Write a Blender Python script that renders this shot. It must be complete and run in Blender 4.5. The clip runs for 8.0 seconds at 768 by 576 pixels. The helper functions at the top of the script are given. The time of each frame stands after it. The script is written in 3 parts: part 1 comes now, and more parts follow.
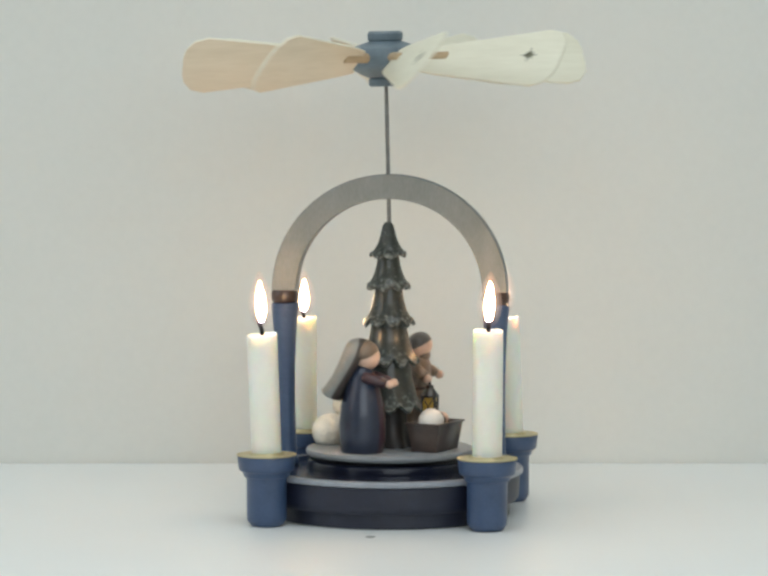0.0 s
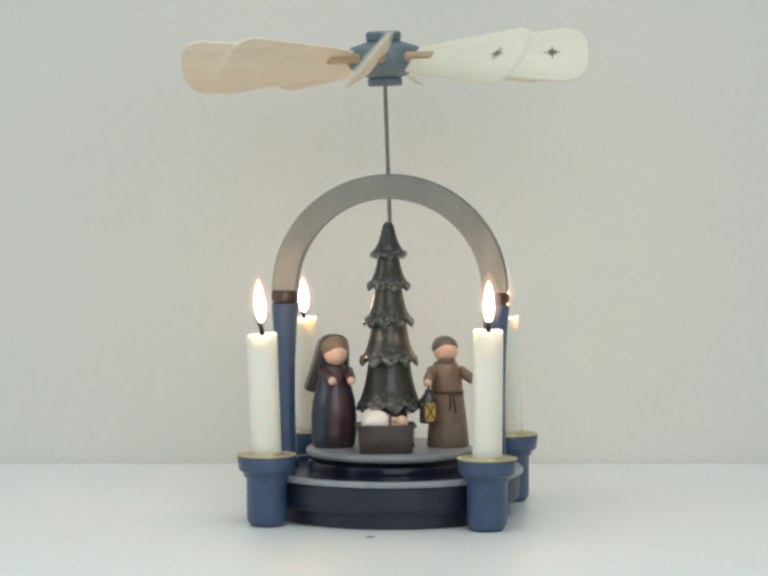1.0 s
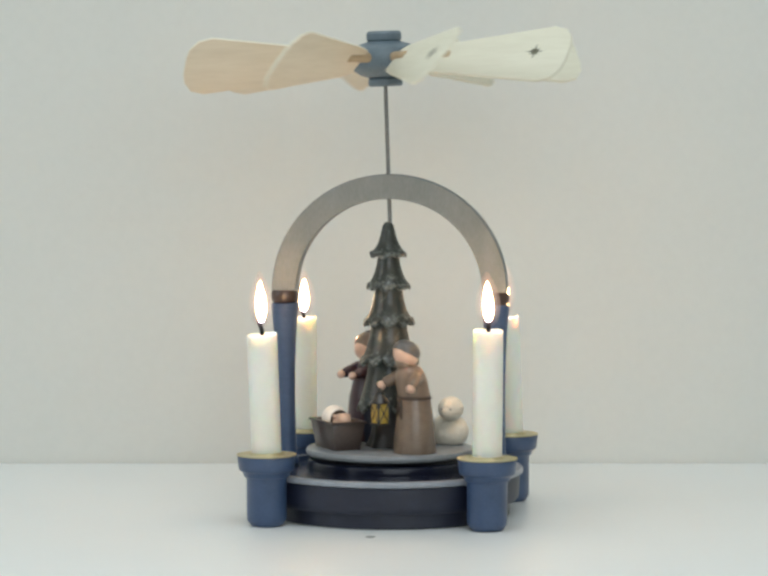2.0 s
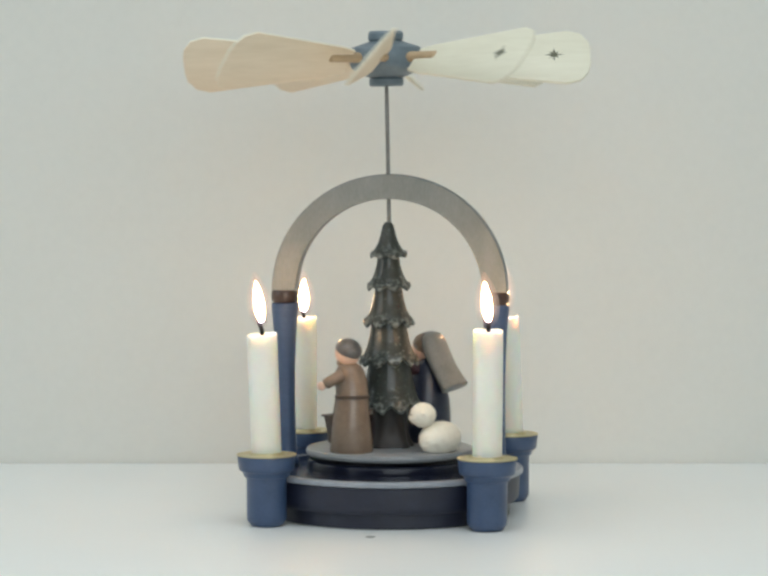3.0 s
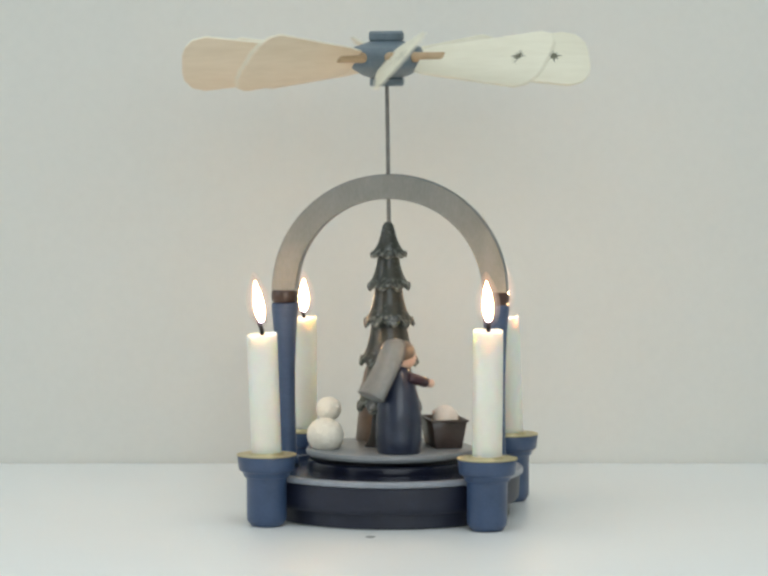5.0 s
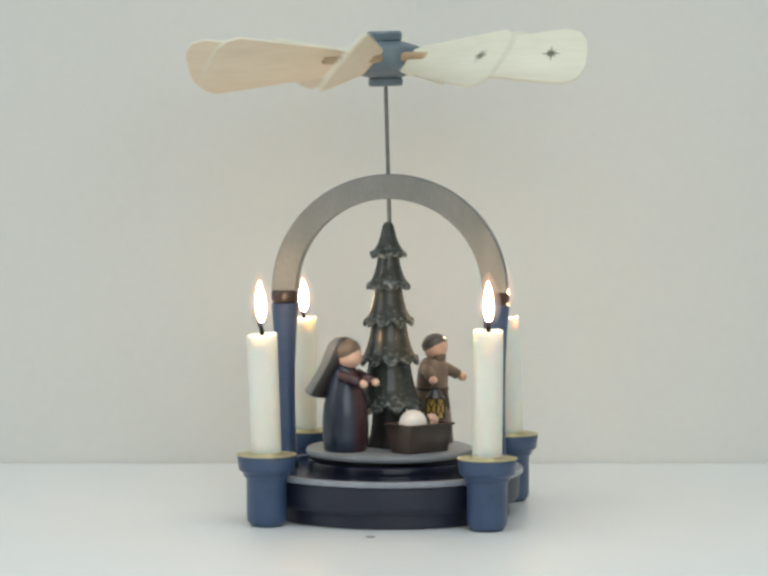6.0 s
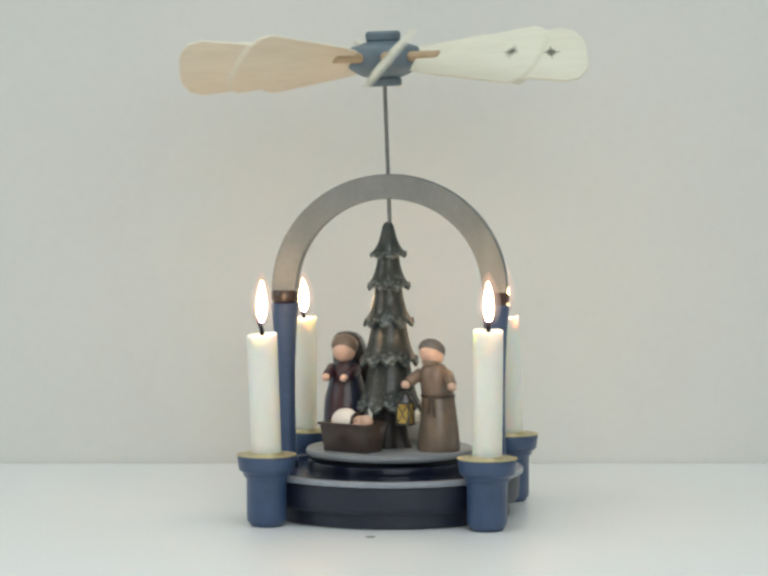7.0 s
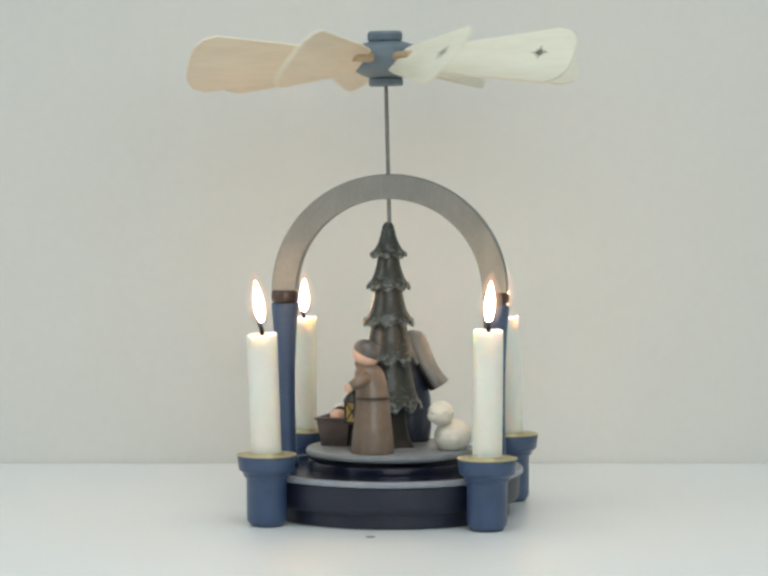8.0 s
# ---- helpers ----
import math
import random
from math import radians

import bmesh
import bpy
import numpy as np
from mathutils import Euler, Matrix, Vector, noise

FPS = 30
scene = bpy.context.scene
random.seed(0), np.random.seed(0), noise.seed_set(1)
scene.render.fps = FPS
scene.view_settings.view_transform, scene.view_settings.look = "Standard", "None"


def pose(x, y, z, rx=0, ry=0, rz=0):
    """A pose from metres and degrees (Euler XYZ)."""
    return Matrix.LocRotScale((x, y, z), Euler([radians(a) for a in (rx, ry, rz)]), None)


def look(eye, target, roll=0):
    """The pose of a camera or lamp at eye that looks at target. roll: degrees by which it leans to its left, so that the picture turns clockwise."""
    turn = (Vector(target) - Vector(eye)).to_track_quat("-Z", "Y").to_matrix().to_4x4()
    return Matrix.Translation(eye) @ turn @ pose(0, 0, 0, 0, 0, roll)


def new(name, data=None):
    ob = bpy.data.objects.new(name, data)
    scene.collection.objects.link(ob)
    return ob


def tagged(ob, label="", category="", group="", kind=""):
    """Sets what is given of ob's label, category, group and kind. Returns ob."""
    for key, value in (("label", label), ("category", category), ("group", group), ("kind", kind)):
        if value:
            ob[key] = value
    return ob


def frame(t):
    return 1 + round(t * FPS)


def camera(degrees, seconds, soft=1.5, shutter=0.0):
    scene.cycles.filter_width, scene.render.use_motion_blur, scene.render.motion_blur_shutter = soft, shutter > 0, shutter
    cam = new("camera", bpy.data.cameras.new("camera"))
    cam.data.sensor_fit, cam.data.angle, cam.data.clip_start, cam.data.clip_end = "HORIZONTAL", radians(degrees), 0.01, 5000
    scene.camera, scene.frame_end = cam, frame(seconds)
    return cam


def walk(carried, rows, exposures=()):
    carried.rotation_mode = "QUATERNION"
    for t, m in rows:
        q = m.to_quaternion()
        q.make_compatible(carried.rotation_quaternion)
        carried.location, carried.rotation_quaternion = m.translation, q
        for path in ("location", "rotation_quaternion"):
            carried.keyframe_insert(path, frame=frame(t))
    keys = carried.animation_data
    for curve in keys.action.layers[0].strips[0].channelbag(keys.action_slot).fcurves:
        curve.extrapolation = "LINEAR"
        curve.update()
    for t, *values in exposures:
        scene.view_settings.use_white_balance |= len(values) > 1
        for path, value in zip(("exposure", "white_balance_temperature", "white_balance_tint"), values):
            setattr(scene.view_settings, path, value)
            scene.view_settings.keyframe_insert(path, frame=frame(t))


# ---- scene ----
cam = camera(14.82, 8.0, soft=2.8, shutter=0.9)
RISE = 0.0023
EYE = (-0.0028, -1.411, 0.197 + RISE)
STAND = look(EYE, (-0.0028, 0.0, 0.106 + RISE))
walk(cam, [(0.0, STAND), (8.0, STAND)])
scene.view_settings.exposure = 0.0

# ---- light: an overcast day through two windows and a roof window, all unseen and added; the candle flames glow by themselves ----
world = bpy.data.worlds.new("World")
scene.world = world
world.use_nodes = True
wt = world.node_tree
sky = wt.nodes.new("ShaderNodeTexSky")
sky.sky_type, sky.sun_disc = "NISHITA", False
sky.sun_elevation, sky.sun_rotation = radians(35), radians(250)
wt.links.new(sky.outputs[0], wt.nodes["Background"].inputs[0])
wt.nodes["Background"].inputs[1].default_value = 0.08


def added_daylight(name, m, w, h, power, colour):
    lamp = bpy.data.lights.new(name, "AREA")
    lamp.shape, lamp.size, lamp.size_y = "RECTANGLE", w, h
    lamp.energy, lamp.color = power, colour
    ob = new(name, lamp)
    ob.matrix_world = m
    return ob


# area lamps in made-up wall openings out of view, lighting the room softly
added_daylight("added_daylight_west", look((-2.02, -0.9, 1.0), (0, -0.5, 0.1)), 1.5, 1.3, 9.5, (0.84, 0.95, 1.0))
added_daylight("added_daylight_south", look((0.5, -3.42, 1.0), (0, 0, 0.1)), 2.2, 1.3, 29.2, (0.92, 0.985, 0.985))

# overhead light in an added roof opening, to brighten the tabletop
added_daylight("added_daylight_roof", look((0.1, -0.8, 1.77), (0.1, -0.799, 0.0)), 1.2, 0.9, 13.6, (0.91, 0.985, 1.0))


# ---- materials ----
def material(name, dark, light, scale=200.0, rough=0.5, bump=0.1, fine=5.0, metal=0.0, coat=0.0, wax=0.0, stretch=(1, 1, 1), frost=None):
    """Two colours mixed by noise at two scales, with relief; frost: (colour, scale) of a white dusting, thickest at the lower rim of the mesh."""
    m = bpy.data.materials.new(name)
    m.use_nodes = True
    t = m.node_tree
    n, link = t.nodes, t.links.new
    b = n["Principled BSDF"]
    co = n.new("ShaderNodeTexCoord")
    mp = n.new("ShaderNodeMapping")
    mp.inputs["Scale"].default_value = stretch
    link(co.outputs["Object"], mp.inputs["Vector"])
    big, small = n.new("ShaderNodeTexNoise"), n.new("ShaderNodeTexNoise")
    big.inputs["Scale"].default_value, big.inputs["Detail"].default_value = scale, 3
    small.inputs["Scale"].default_value, small.inputs["Detail"].default_value = scale * fine, 2
    for k in (big, small):
        link(mp.outputs[0], k.inputs["Vector"])
    add = n.new("ShaderNodeMath")
    add.operation = "MULTIPLY_ADD"
    add.inputs[1].default_value = 0.4
    link(small.outputs["Fac"], add.inputs[0])
    half = n.new("ShaderNodeMath")
    half.operation = "MULTIPLY"
    half.inputs[1].default_value = 0.6
    link(big.outputs["Fac"], half.inputs[0])
    link(half.outputs[0], add.inputs[2])
    ramp = n.new("ShaderNodeValToRGB")
    ramp.color_ramp.elements[0].position, ramp.color_ramp.elements[0].color = 0.35, (*dark, 1)
    ramp.color_ramp.elements[1].position, ramp.color_ramp.elements[1].color = 0.65, (*light, 1)
    link(add.outputs[0], ramp.inputs[0])
    out = ramp.outputs[0]
    if frost:
        flake = n.new("ShaderNodeTexNoise")
        flake.inputs["Scale"].default_value, flake.inputs["Detail"].default_value = frost[1], 5
        link(co.outputs["Object"], flake.inputs["Vector"])
        sep, low, total, sr, mix = n.new("ShaderNodeSeparateXYZ"), n.new("ShaderNodeMapRange"), n.new("ShaderNodeMath"), n.new("ShaderNodeValToRGB"), n.new("ShaderNodeMix")
        link(co.outputs["Generated"], sep.inputs[0])
        link(sep.outputs["Z"], low.inputs["Value"])
        low.inputs["From Min"].default_value, low.inputs["From Max"].default_value = 0.0, 0.42
        low.inputs["To Min"].default_value, low.inputs["To Max"].default_value = 0.13, -0.12
        link(flake.outputs["Fac"], total.inputs[0])
        link(low.outputs[0], total.inputs[1])
        sr.color_ramp.elements[0].position, sr.color_ramp.elements[1].position = 0.49, 0.84
        link(total.outputs[0], sr.inputs[0])
        mix.data_type = "RGBA"
        link(sr.outputs[0], mix.inputs[0])
        link(out, mix.inputs[6])
        mix.inputs[7].default_value = (*frost[0], 1)
        out = mix.outputs[2]
    link(out, b.inputs["Base Color"])
    b.inputs["Roughness"].default_value, b.inputs["Metallic"].default_value = rough, metal
    b.inputs["Coat Weight"].default_value = coat
    b.inputs["Coat Roughness"].default_value = 0.06
    if wax:
        b.inputs["Subsurface Weight"].default_value = wax
        b.inputs["Subsurface Radius"].default_value = (1.0, 0.70, 0.48)
        b.inputs["Subsurface Scale"].default_value = 0.012
    if bump:
        bp = n.new("ShaderNodeBump")
        bp.inputs["Strength"].default_value, bp.inputs["Distance"].default_value = bump, 0.0004
        link(add.outputs[0], bp.inputs["Height"])
        link(bp.outputs[0], b.inputs["Normal"])
    return m


def glow(name, stops, strength, see_through=0.0):
    """A flame or its painted halo: colours run from foot to tip along the object's height."""
    m = bpy.data.materials.new(name)
    m.use_nodes = True
    t = m.node_tree
    n, link = t.nodes, t.links.new
    n.remove(n["Principled BSDF"])
    co, sep, ramp, em = n.new("ShaderNodeTexCoord"), n.new("ShaderNodeSeparateXYZ"), n.new("ShaderNodeValToRGB"), n.new("ShaderNodeEmission")
    link(co.outputs["Generated"], sep.inputs[0])
    link(sep.outputs["Z"], ramp.inputs[0])
    while len(ramp.color_ramp.elements) < len(stops):
        ramp.color_ramp.elements.new(0.5)
    for e, (p, c) in zip(ramp.color_ramp.elements, stops):
        e.position, e.color = p, (*c, 1)
    link(ramp.outputs[0], em.inputs[0])
    em.inputs[1].default_value = strength
    if see_through:
        tr, mix = n.new("ShaderNodeBsdfTransparent"), n.new("ShaderNodeMixShader")
        mix.inputs[0].default_value = see_through
        link(em.outputs[0], mix.inputs[1])
        link(tr.outputs[0], mix.inputs[2])
        link(mix.outputs[0], n["Material Output"].inputs[0])
    else:
        link(em.outputs[0], n["Material Output"].inputs[0])
    return m


WALL = material("wall_paint", (0.625, 0.635, 0.60), (0.65, 0.658, 0.622), 6, 0.9, 0.06, 40)
CEILING = material("ceiling_paint", (0.78, 0.78, 0.76), (0.82, 0.82, 0.80), 5, 0.9, 0.1, 40)
FLOOR = material("floor_boards", (0.24, 0.16, 0.09), (0.36, 0.25, 0.15), 3, 0.45, 0.1, 20, stretch=(6, 1, 1))
TABLE = material("table_laminate", (0.84, 0.865, 0.865), (0.87, 0.89, 0.885), 8, 0.38, 0.05, 60)
TABLE_EDGE = material("table_edge", (0.55, 0.55, 0.54), (0.62, 0.62, 0.60), 30, 0.5, 0.1)
FRAME_WHITE = material("window_paint", (0.74, 0.74, 0.72), (0.80, 0.80, 0.78), 30, 0.4, 0.05)
BLUE = material("blue_paint", (0.031, 0.060, 0.128), (0.044, 0.080, 0.163), 120, 0.42, 0.12, 6, coat=0.25)
GLOSSY_DARK = material("glossy_dark_blue_paint", (0.006, 0.008, 0.020), (0.011, 0.014, 0.030), 120, 0.2, 0.06, 6, coat=0.3)
DARK_BLUE = material("dark_blue_paint", (0.007, 0.009, 0.022), (0.012, 0.016, 0.036), 120, 0.5, 0.12, 6, coat=0.1)
GREY_BLUE = material("grey_blue_paint", (0.23, 0.25, 0.285), (0.30, 0.32, 0.36), 140, 0.38, 0.1, 6, coat=0.3)
PLATFORM = material("grey_platform_paint", (0.185, 0.20, 0.215), (0.245, 0.262, 0.28), 140, 0.42, 0.1, 6, coat=0.2)
ARCH = material("grey_arch_paint", (0.175, 0.19, 0.186), (0.222, 0.237, 0.232), 120, 0.55, 0.12, 8, stretch=(1, 1, 0.4))
HUB = material("hub_paint", (0.10, 0.14, 0.172), (0.14, 0.186, 0.220), 150, 0.5, 0.12, 6, coat=0.2)
BROWN = material("dark_stained_wood", (0.018, 0.009, 0.006), (0.042, 0.021, 0.013), 160, 0.38, 0.15, 5, coat=0.4)
STEEL = material("steel_rod", (0.16, 0.16, 0.155), (0.24, 0.24, 0.23), 300, 0.38, 0.05, metal=0.7)
BRASS = material("brass_tray", (0.50, 0.44, 0.26), (0.62, 0.55, 0.35), 200, 0.45, 0.12, metal=0.7)
WAX = material("candle_wax", (0.775, 0.77, 0.70), (0.80, 0.795, 0.73), 60, 0.42, 0.05, 4, wax=1.0)
WICK = material("charred_wick", (0.006, 0.005, 0.004), (0.02, 0.017, 0.014), 600, 0.9, 0.5)
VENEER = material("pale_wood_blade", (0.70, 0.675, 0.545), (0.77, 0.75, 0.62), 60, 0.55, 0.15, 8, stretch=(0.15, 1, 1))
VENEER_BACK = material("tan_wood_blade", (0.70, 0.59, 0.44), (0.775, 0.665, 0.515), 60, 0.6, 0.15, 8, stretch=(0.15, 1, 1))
DOWEL = material("wood_dowel", (0.38, 0.27, 0.16), (0.50, 0.37, 0.23), 200, 0.55, 0.15, 5, stretch=(0.2, 1, 1))
STAR = material("star_stencil", (0.10, 0.10, 0.07), (0.17, 0.17, 0.12), 400, 0.7, 0.1)
TREE = material("green_tree_paint", (0.008, 0.012, 0.0105), (0.020, 0.029, 0.025), 260, 0.6, 0.45, 5, coat=0.4, frost=((0.20, 0.23, 0.22), 520))
TRUNK = material("tree_trunk_paint", (0.007, 0.006, 0.006), (0.015, 0.011, 0.010), 260, 0.6, 0.4, 5, coat=0.12)
ROBE_BLUE = material("robe_blue", (0.011, 0.017, 0.038), (0.020, 0.029, 0.058), 180, 0.38, 0.12, 6, coat=0.25)
ROBE_WINE = material("robe_wine", (0.030, 0.012, 0.018), (0.052, 0.020, 0.028), 180, 0.38, 0.12, 6, coat=0.25)
VEIL = material("veil_grey", (0.165, 0.175, 0.172), (0.215, 0.225, 0.222), 180, 0.5, 0.1, 6, coat=0.25)
VEIL_FRONT = material("veil_front_dark", (0.040, 0.036, 0.034), (0.066, 0.058, 0.053), 180, 0.45, 0.1, 6)
ROBE_BROWN = material("robe_brown", (0.150, 0.105, 0.073), (0.200, 0.145, 0.104), 180, 0.45, 0.12, 6, coat=0.4)
BELT = material("belt_brown", (0.05, 0.033, 0.024), (0.075, 0.05, 0.035), 200, 0.4, 0.1)
SKIN = material("bare_wood_skin", (0.60, 0.40, 0.295), (0.68, 0.47, 0.365), 200, 0.4, 0.08, coat=0.3)
HAIR = material("hair_grey_brown", (0.065, 0.062, 0.061), (0.115, 0.112, 0.11), 260, 0.35, 0.3, coat=0.4)
HAIR_LIGHT = material("hair_tan", (0.14, 0.098, 0.066), (0.21, 0.155, 0.11), 260, 0.4, 0.3, coat=0.3)
WOOL = material("wool_cream", (0.80, 0.75, 0.64), (0.88, 0.84, 0.735), 500, 0.8, 0.9, 4)
CRIB = material("crib_brown", (0.036, 0.023, 0.018), (0.062, 0.041, 0.034), 140, 0.42, 0.2, 6, coat=0.25, stretch=(0.3, 1, 1))
CLOTH = material("white_cloth_paint", (0.72, 0.68, 0.63), (0.80, 0.76, 0.71), 200, 0.45, 0.1)
STRAW = material("straw", (0.38, 0.22, 0.08), (0.58, 0.38, 0.15), 300, 0.7, 0.2)
AMBER = material("amber_pane", (0.42, 0.27, 0.04), (0.58, 0.40, 0.08), 300, 0.35, 0.1, coat=0.3)
BLACK = material("black_paint", (0.010, 0.010, 0.010), (0.022, 0.02, 0.018), 300, 0.35, 0.1, coat=0.4)
MARK = material("pencil_mark", (0.20, 0.21, 0.21), (0.34, 0.35, 0.35), 900, 0.8, 0.1)
FLAME = glow("flame_core", [(0.0, (0.25, 0.3, 0.7)), (0.10, (1.0, 0.46, 0.15)), (0.3, (1.0, 0.62, 0.29)), (0.8, (1.0, 0.57, 0.25)), (1.0, (1.0, 0.38, 0.12))], 140)
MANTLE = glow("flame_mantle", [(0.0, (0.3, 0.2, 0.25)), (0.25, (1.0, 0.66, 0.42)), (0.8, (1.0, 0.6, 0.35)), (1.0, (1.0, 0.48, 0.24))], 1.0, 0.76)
# faint emission that paints the soft halo round a flame
FLAME_HALO = glow("flame_halo_glow", [(0.0, (0.2, 0.15, 0.15)), (0.35, (1.0, 0.74, 0.58)), (1.0, (1.0, 0.62, 0.46))], 1.35, 0.925)



# ---- mesh helpers; sizes in millimetres ----
MM = 0.001


def empty(name, m=None):
    ob = new(name)
    ob.empty_display_size = 0.01
    if m is not None:
        ob.matrix_world = m
    return ob


def part(name, bm, mats, parent=None, label="", smooth=35):
    """Links a bmesh, drawn in millimetres, as one mesh object under a thing or a part."""
    bmesh.ops.recalc_face_normals(bm, faces=bm.faces)
    bm.transform(Matrix.Scale(MM, 4))
    for f in bm.faces:
        f.smooth = True
    for e in bm.edges:
        if len(e.link_faces) == 2 and e.calc_face_angle(0) > radians(smooth):
            e.smooth = False
    me = bpy.data.meshes.new(name)
    bm.to_mesh(me)
    bm.free()
    for m in mats if isinstance(mats, (list, tuple)) else [mats]:
        me.materials.append(m)
    ob = new(name, me)
    if parent:
        ob.parent = parent
    if label:
        ob["label"] = label
    return ob


def lathe(bm, profile, segs=48, m=None, slot=0, wave=None):
    """Turns (radius, height) points round the z axis. wave(angle, index) gives an offset (dr, dz)."""
    m = m or Matrix()
    rings = []
    for i, (r, z) in enumerate(profile):
        if r < 1e-6:
            rings.append([bm.verts.new(m @ Vector((0, 0, z)))])
            continue
        ring = []
        for k in range(segs):
            a = 2 * math.pi * k / segs
            dr, dz = wave(a, i) if wave else (0, 0)
            ring.append(bm.verts.new(m @ Vector(((r + dr) * math.cos(a), (r + dr) * math.sin(a), z + dz))))
        rings.append(ring)
    made = []
    for a, b in zip(rings, rings[1:]):
        for k in range(segs):
            j = (k + 1) % segs
            if len(a) == 1 and len(b) == 1:
                continue
            if len(a) == 1:
                made.append(bm.faces.new((a[0], b[k], b[j])))
            elif len(b) == 1:
                made.append(bm.faces.new((a[k], b[0], a[j])))
            else:
                made.append(bm.faces.new((a[k], b[k], b[j], a[j])))
    for ring, flip in ((rings[0], True), (rings[-1], False)):
        if len(ring) > 2:
            made.append(bm.faces.new(ring[::-1] if flip else ring))
    for f in made:
        f.material_index = slot
    return made


def turned(profile, segs=48, **k):
    bm = bmesh.new()
    lathe(bm, profile, segs, **k)
    return bm


def ball(bm, centre, radii, slot=0, segs=24, turn=None):
    m = Matrix.Translation(centre) @ (turn or Matrix()) @ Matrix.Diagonal((*radii, 1))
    return lathe(bm, [(math.sin(math.pi * i / 14), -math.cos(math.pi * i / 14)) if 0 < i < 14 else (0, -1 if i == 0 else 1) for i in range(15)], segs, m, slot)


def rod(bm, a, b, r0, r1=None, slot=0, segs=12, round_end=True):
    a, b = Vector(a), Vector(b)
    d = b - a
    m = Matrix.Translation(a) @ d.to_track_quat("Z", "Y").to_matrix().to_4x4()
    n, r1 = d.length, r0 if r1 is None else r1
    e = min(r0, r1, n / 2) * (0.35 if round_end else 0.08)
    return lathe(bm, [(0, 0), (r0 - e, 0), (r0, e), (r1, n - e), (r1 - e, n), (0, n)], segs, m, slot)


def box(bm, lo, hi, bevel=0.0, slot=0):
    lo, hi = Vector(lo), Vector(hi)
    made = bmesh.ops.create_cube(bm, size=1, matrix=Matrix.Translation((lo + hi) / 2) @ Matrix.Diagonal((*(hi - lo), 1)))
    faces = {f for v in made["verts"] for f in v.link_faces}
    for f in faces:
        f.material_index = slot
    if bevel:
        bmesh.ops.bevel(bm, geom=list({e for f in faces for e in f.edges}), offset=bevel, segments=2, affect="EDGES", profile=0.5)


def slab(bm, outline, z0, z1, bevel=0.0):
    """A plate with the given outline, from z0 to z1."""
    low = [bm.verts.new((x, y, z0)) for x, y in outline]
    high = [bm.verts.new((x, y, z1)) for x, y in outline]
    n = len(outline)
    bm.faces.new(low[::-1]), bm.faces.new(high)
    for k in range(n):
        bm.faces.new((low[k], low[(k + 1) % n], high[(k + 1) % n], high[k]))
    if bevel:
        rim = [e for e in bm.edges if abs(e.verts[0].co.z - e.verts[1].co.z) < 1e-6]
        bmesh.ops.bevel(bm, geom=rim, offset=bevel, segments=2, affect="EDGES", profile=0.5)


# ---- the room ----
def plain(name, lo, hi, mat, label, category, bevel=0.0):
    bm = bmesh.new()
    box(bm, [v * 1000 for v in lo], [v * 1000 for v in hi], bevel)
    return tagged(part(name, bm, mat), label, category, kind="structure")


BACK = 0.194
plain("floor", (-2.1, -3.5, -0.80), (2.1, BACK + 0.1, -0.75), FLOOR, "brown wooden floor boards under the white table", "floor")


def ceiling_with_light_opening(x0, x1, y0, y1):
    bm = bmesh.new()
    for lo, hi in (((-2.1, -3.5), (2.1, y0)), ((-2.1, y1), (2.1, BACK + 0.1)), ((-2.1, y0), (x0, y1)), ((x1, y0), (2.1, y1))):
        box(bm, (lo[0] * 1000, lo[1] * 1000, 1750), (hi[0] * 1000, hi[1] * 1000, 1850))
    tagged(part("ceiling", bm, CEILING), "plain white painted ceiling with an opening added for daylight", "ceiling", kind="structure")


ceiling_with_light_opening(-0.5, 0.7, -1.25, -0.35)
plain("wall_north", (-2.0, BACK, -0.75), (2.0, BACK + 0.1, 1.75), WALL, "plain pale grey painted wall behind the table", "wall")
plain("wall_east", (2.0, -3.4, -0.75), (2.1, BACK + 0.1, 1.75), WALL, "plain pale painted side wall", "wall")


def wall_with_light_opening(name, at, along, length, hole, sill, head, label):
    """A wall with an opening through it: centre line start, direction, length, (start, end) of the hole."""
    bm = bmesh.new()
    for a, b, lo, hi in ((0, hole[0], -0.75, 1.75), (hole[1], length, -0.75, 1.75), (hole[0], hole[1], -0.75, sill), (hole[0], hole[1], head, 1.75)):
        if along == "y":
            box(bm, ((at[0]) * 1000, (at[1] + a) * 1000, lo * 1000), ((at[0] + 0.1) * 1000, (at[1] + b) * 1000, hi * 1000))
        else:
            box(bm, ((at[0] + a) * 1000, at[1] * 1000, lo * 1000), ((at[0] + b) * 1000, (at[1] + 0.1) * 1000, hi * 1000))
    tagged(part(name, bm, WALL), label, "wall", kind="structure")


wall_with_light_opening("wall_west", (-2.1, -3.4), "y", BACK + 3.5, (1.75, 3.25), 0.35, 1.65, "pale painted side wall with an opening added for daylight")
wall_with_light_opening("wall_south", (-2.1, -3.5), "x", 4.2, (1.5, 3.7), 0.35, 1.65, "pale painted wall with a wide opening added for daylight")


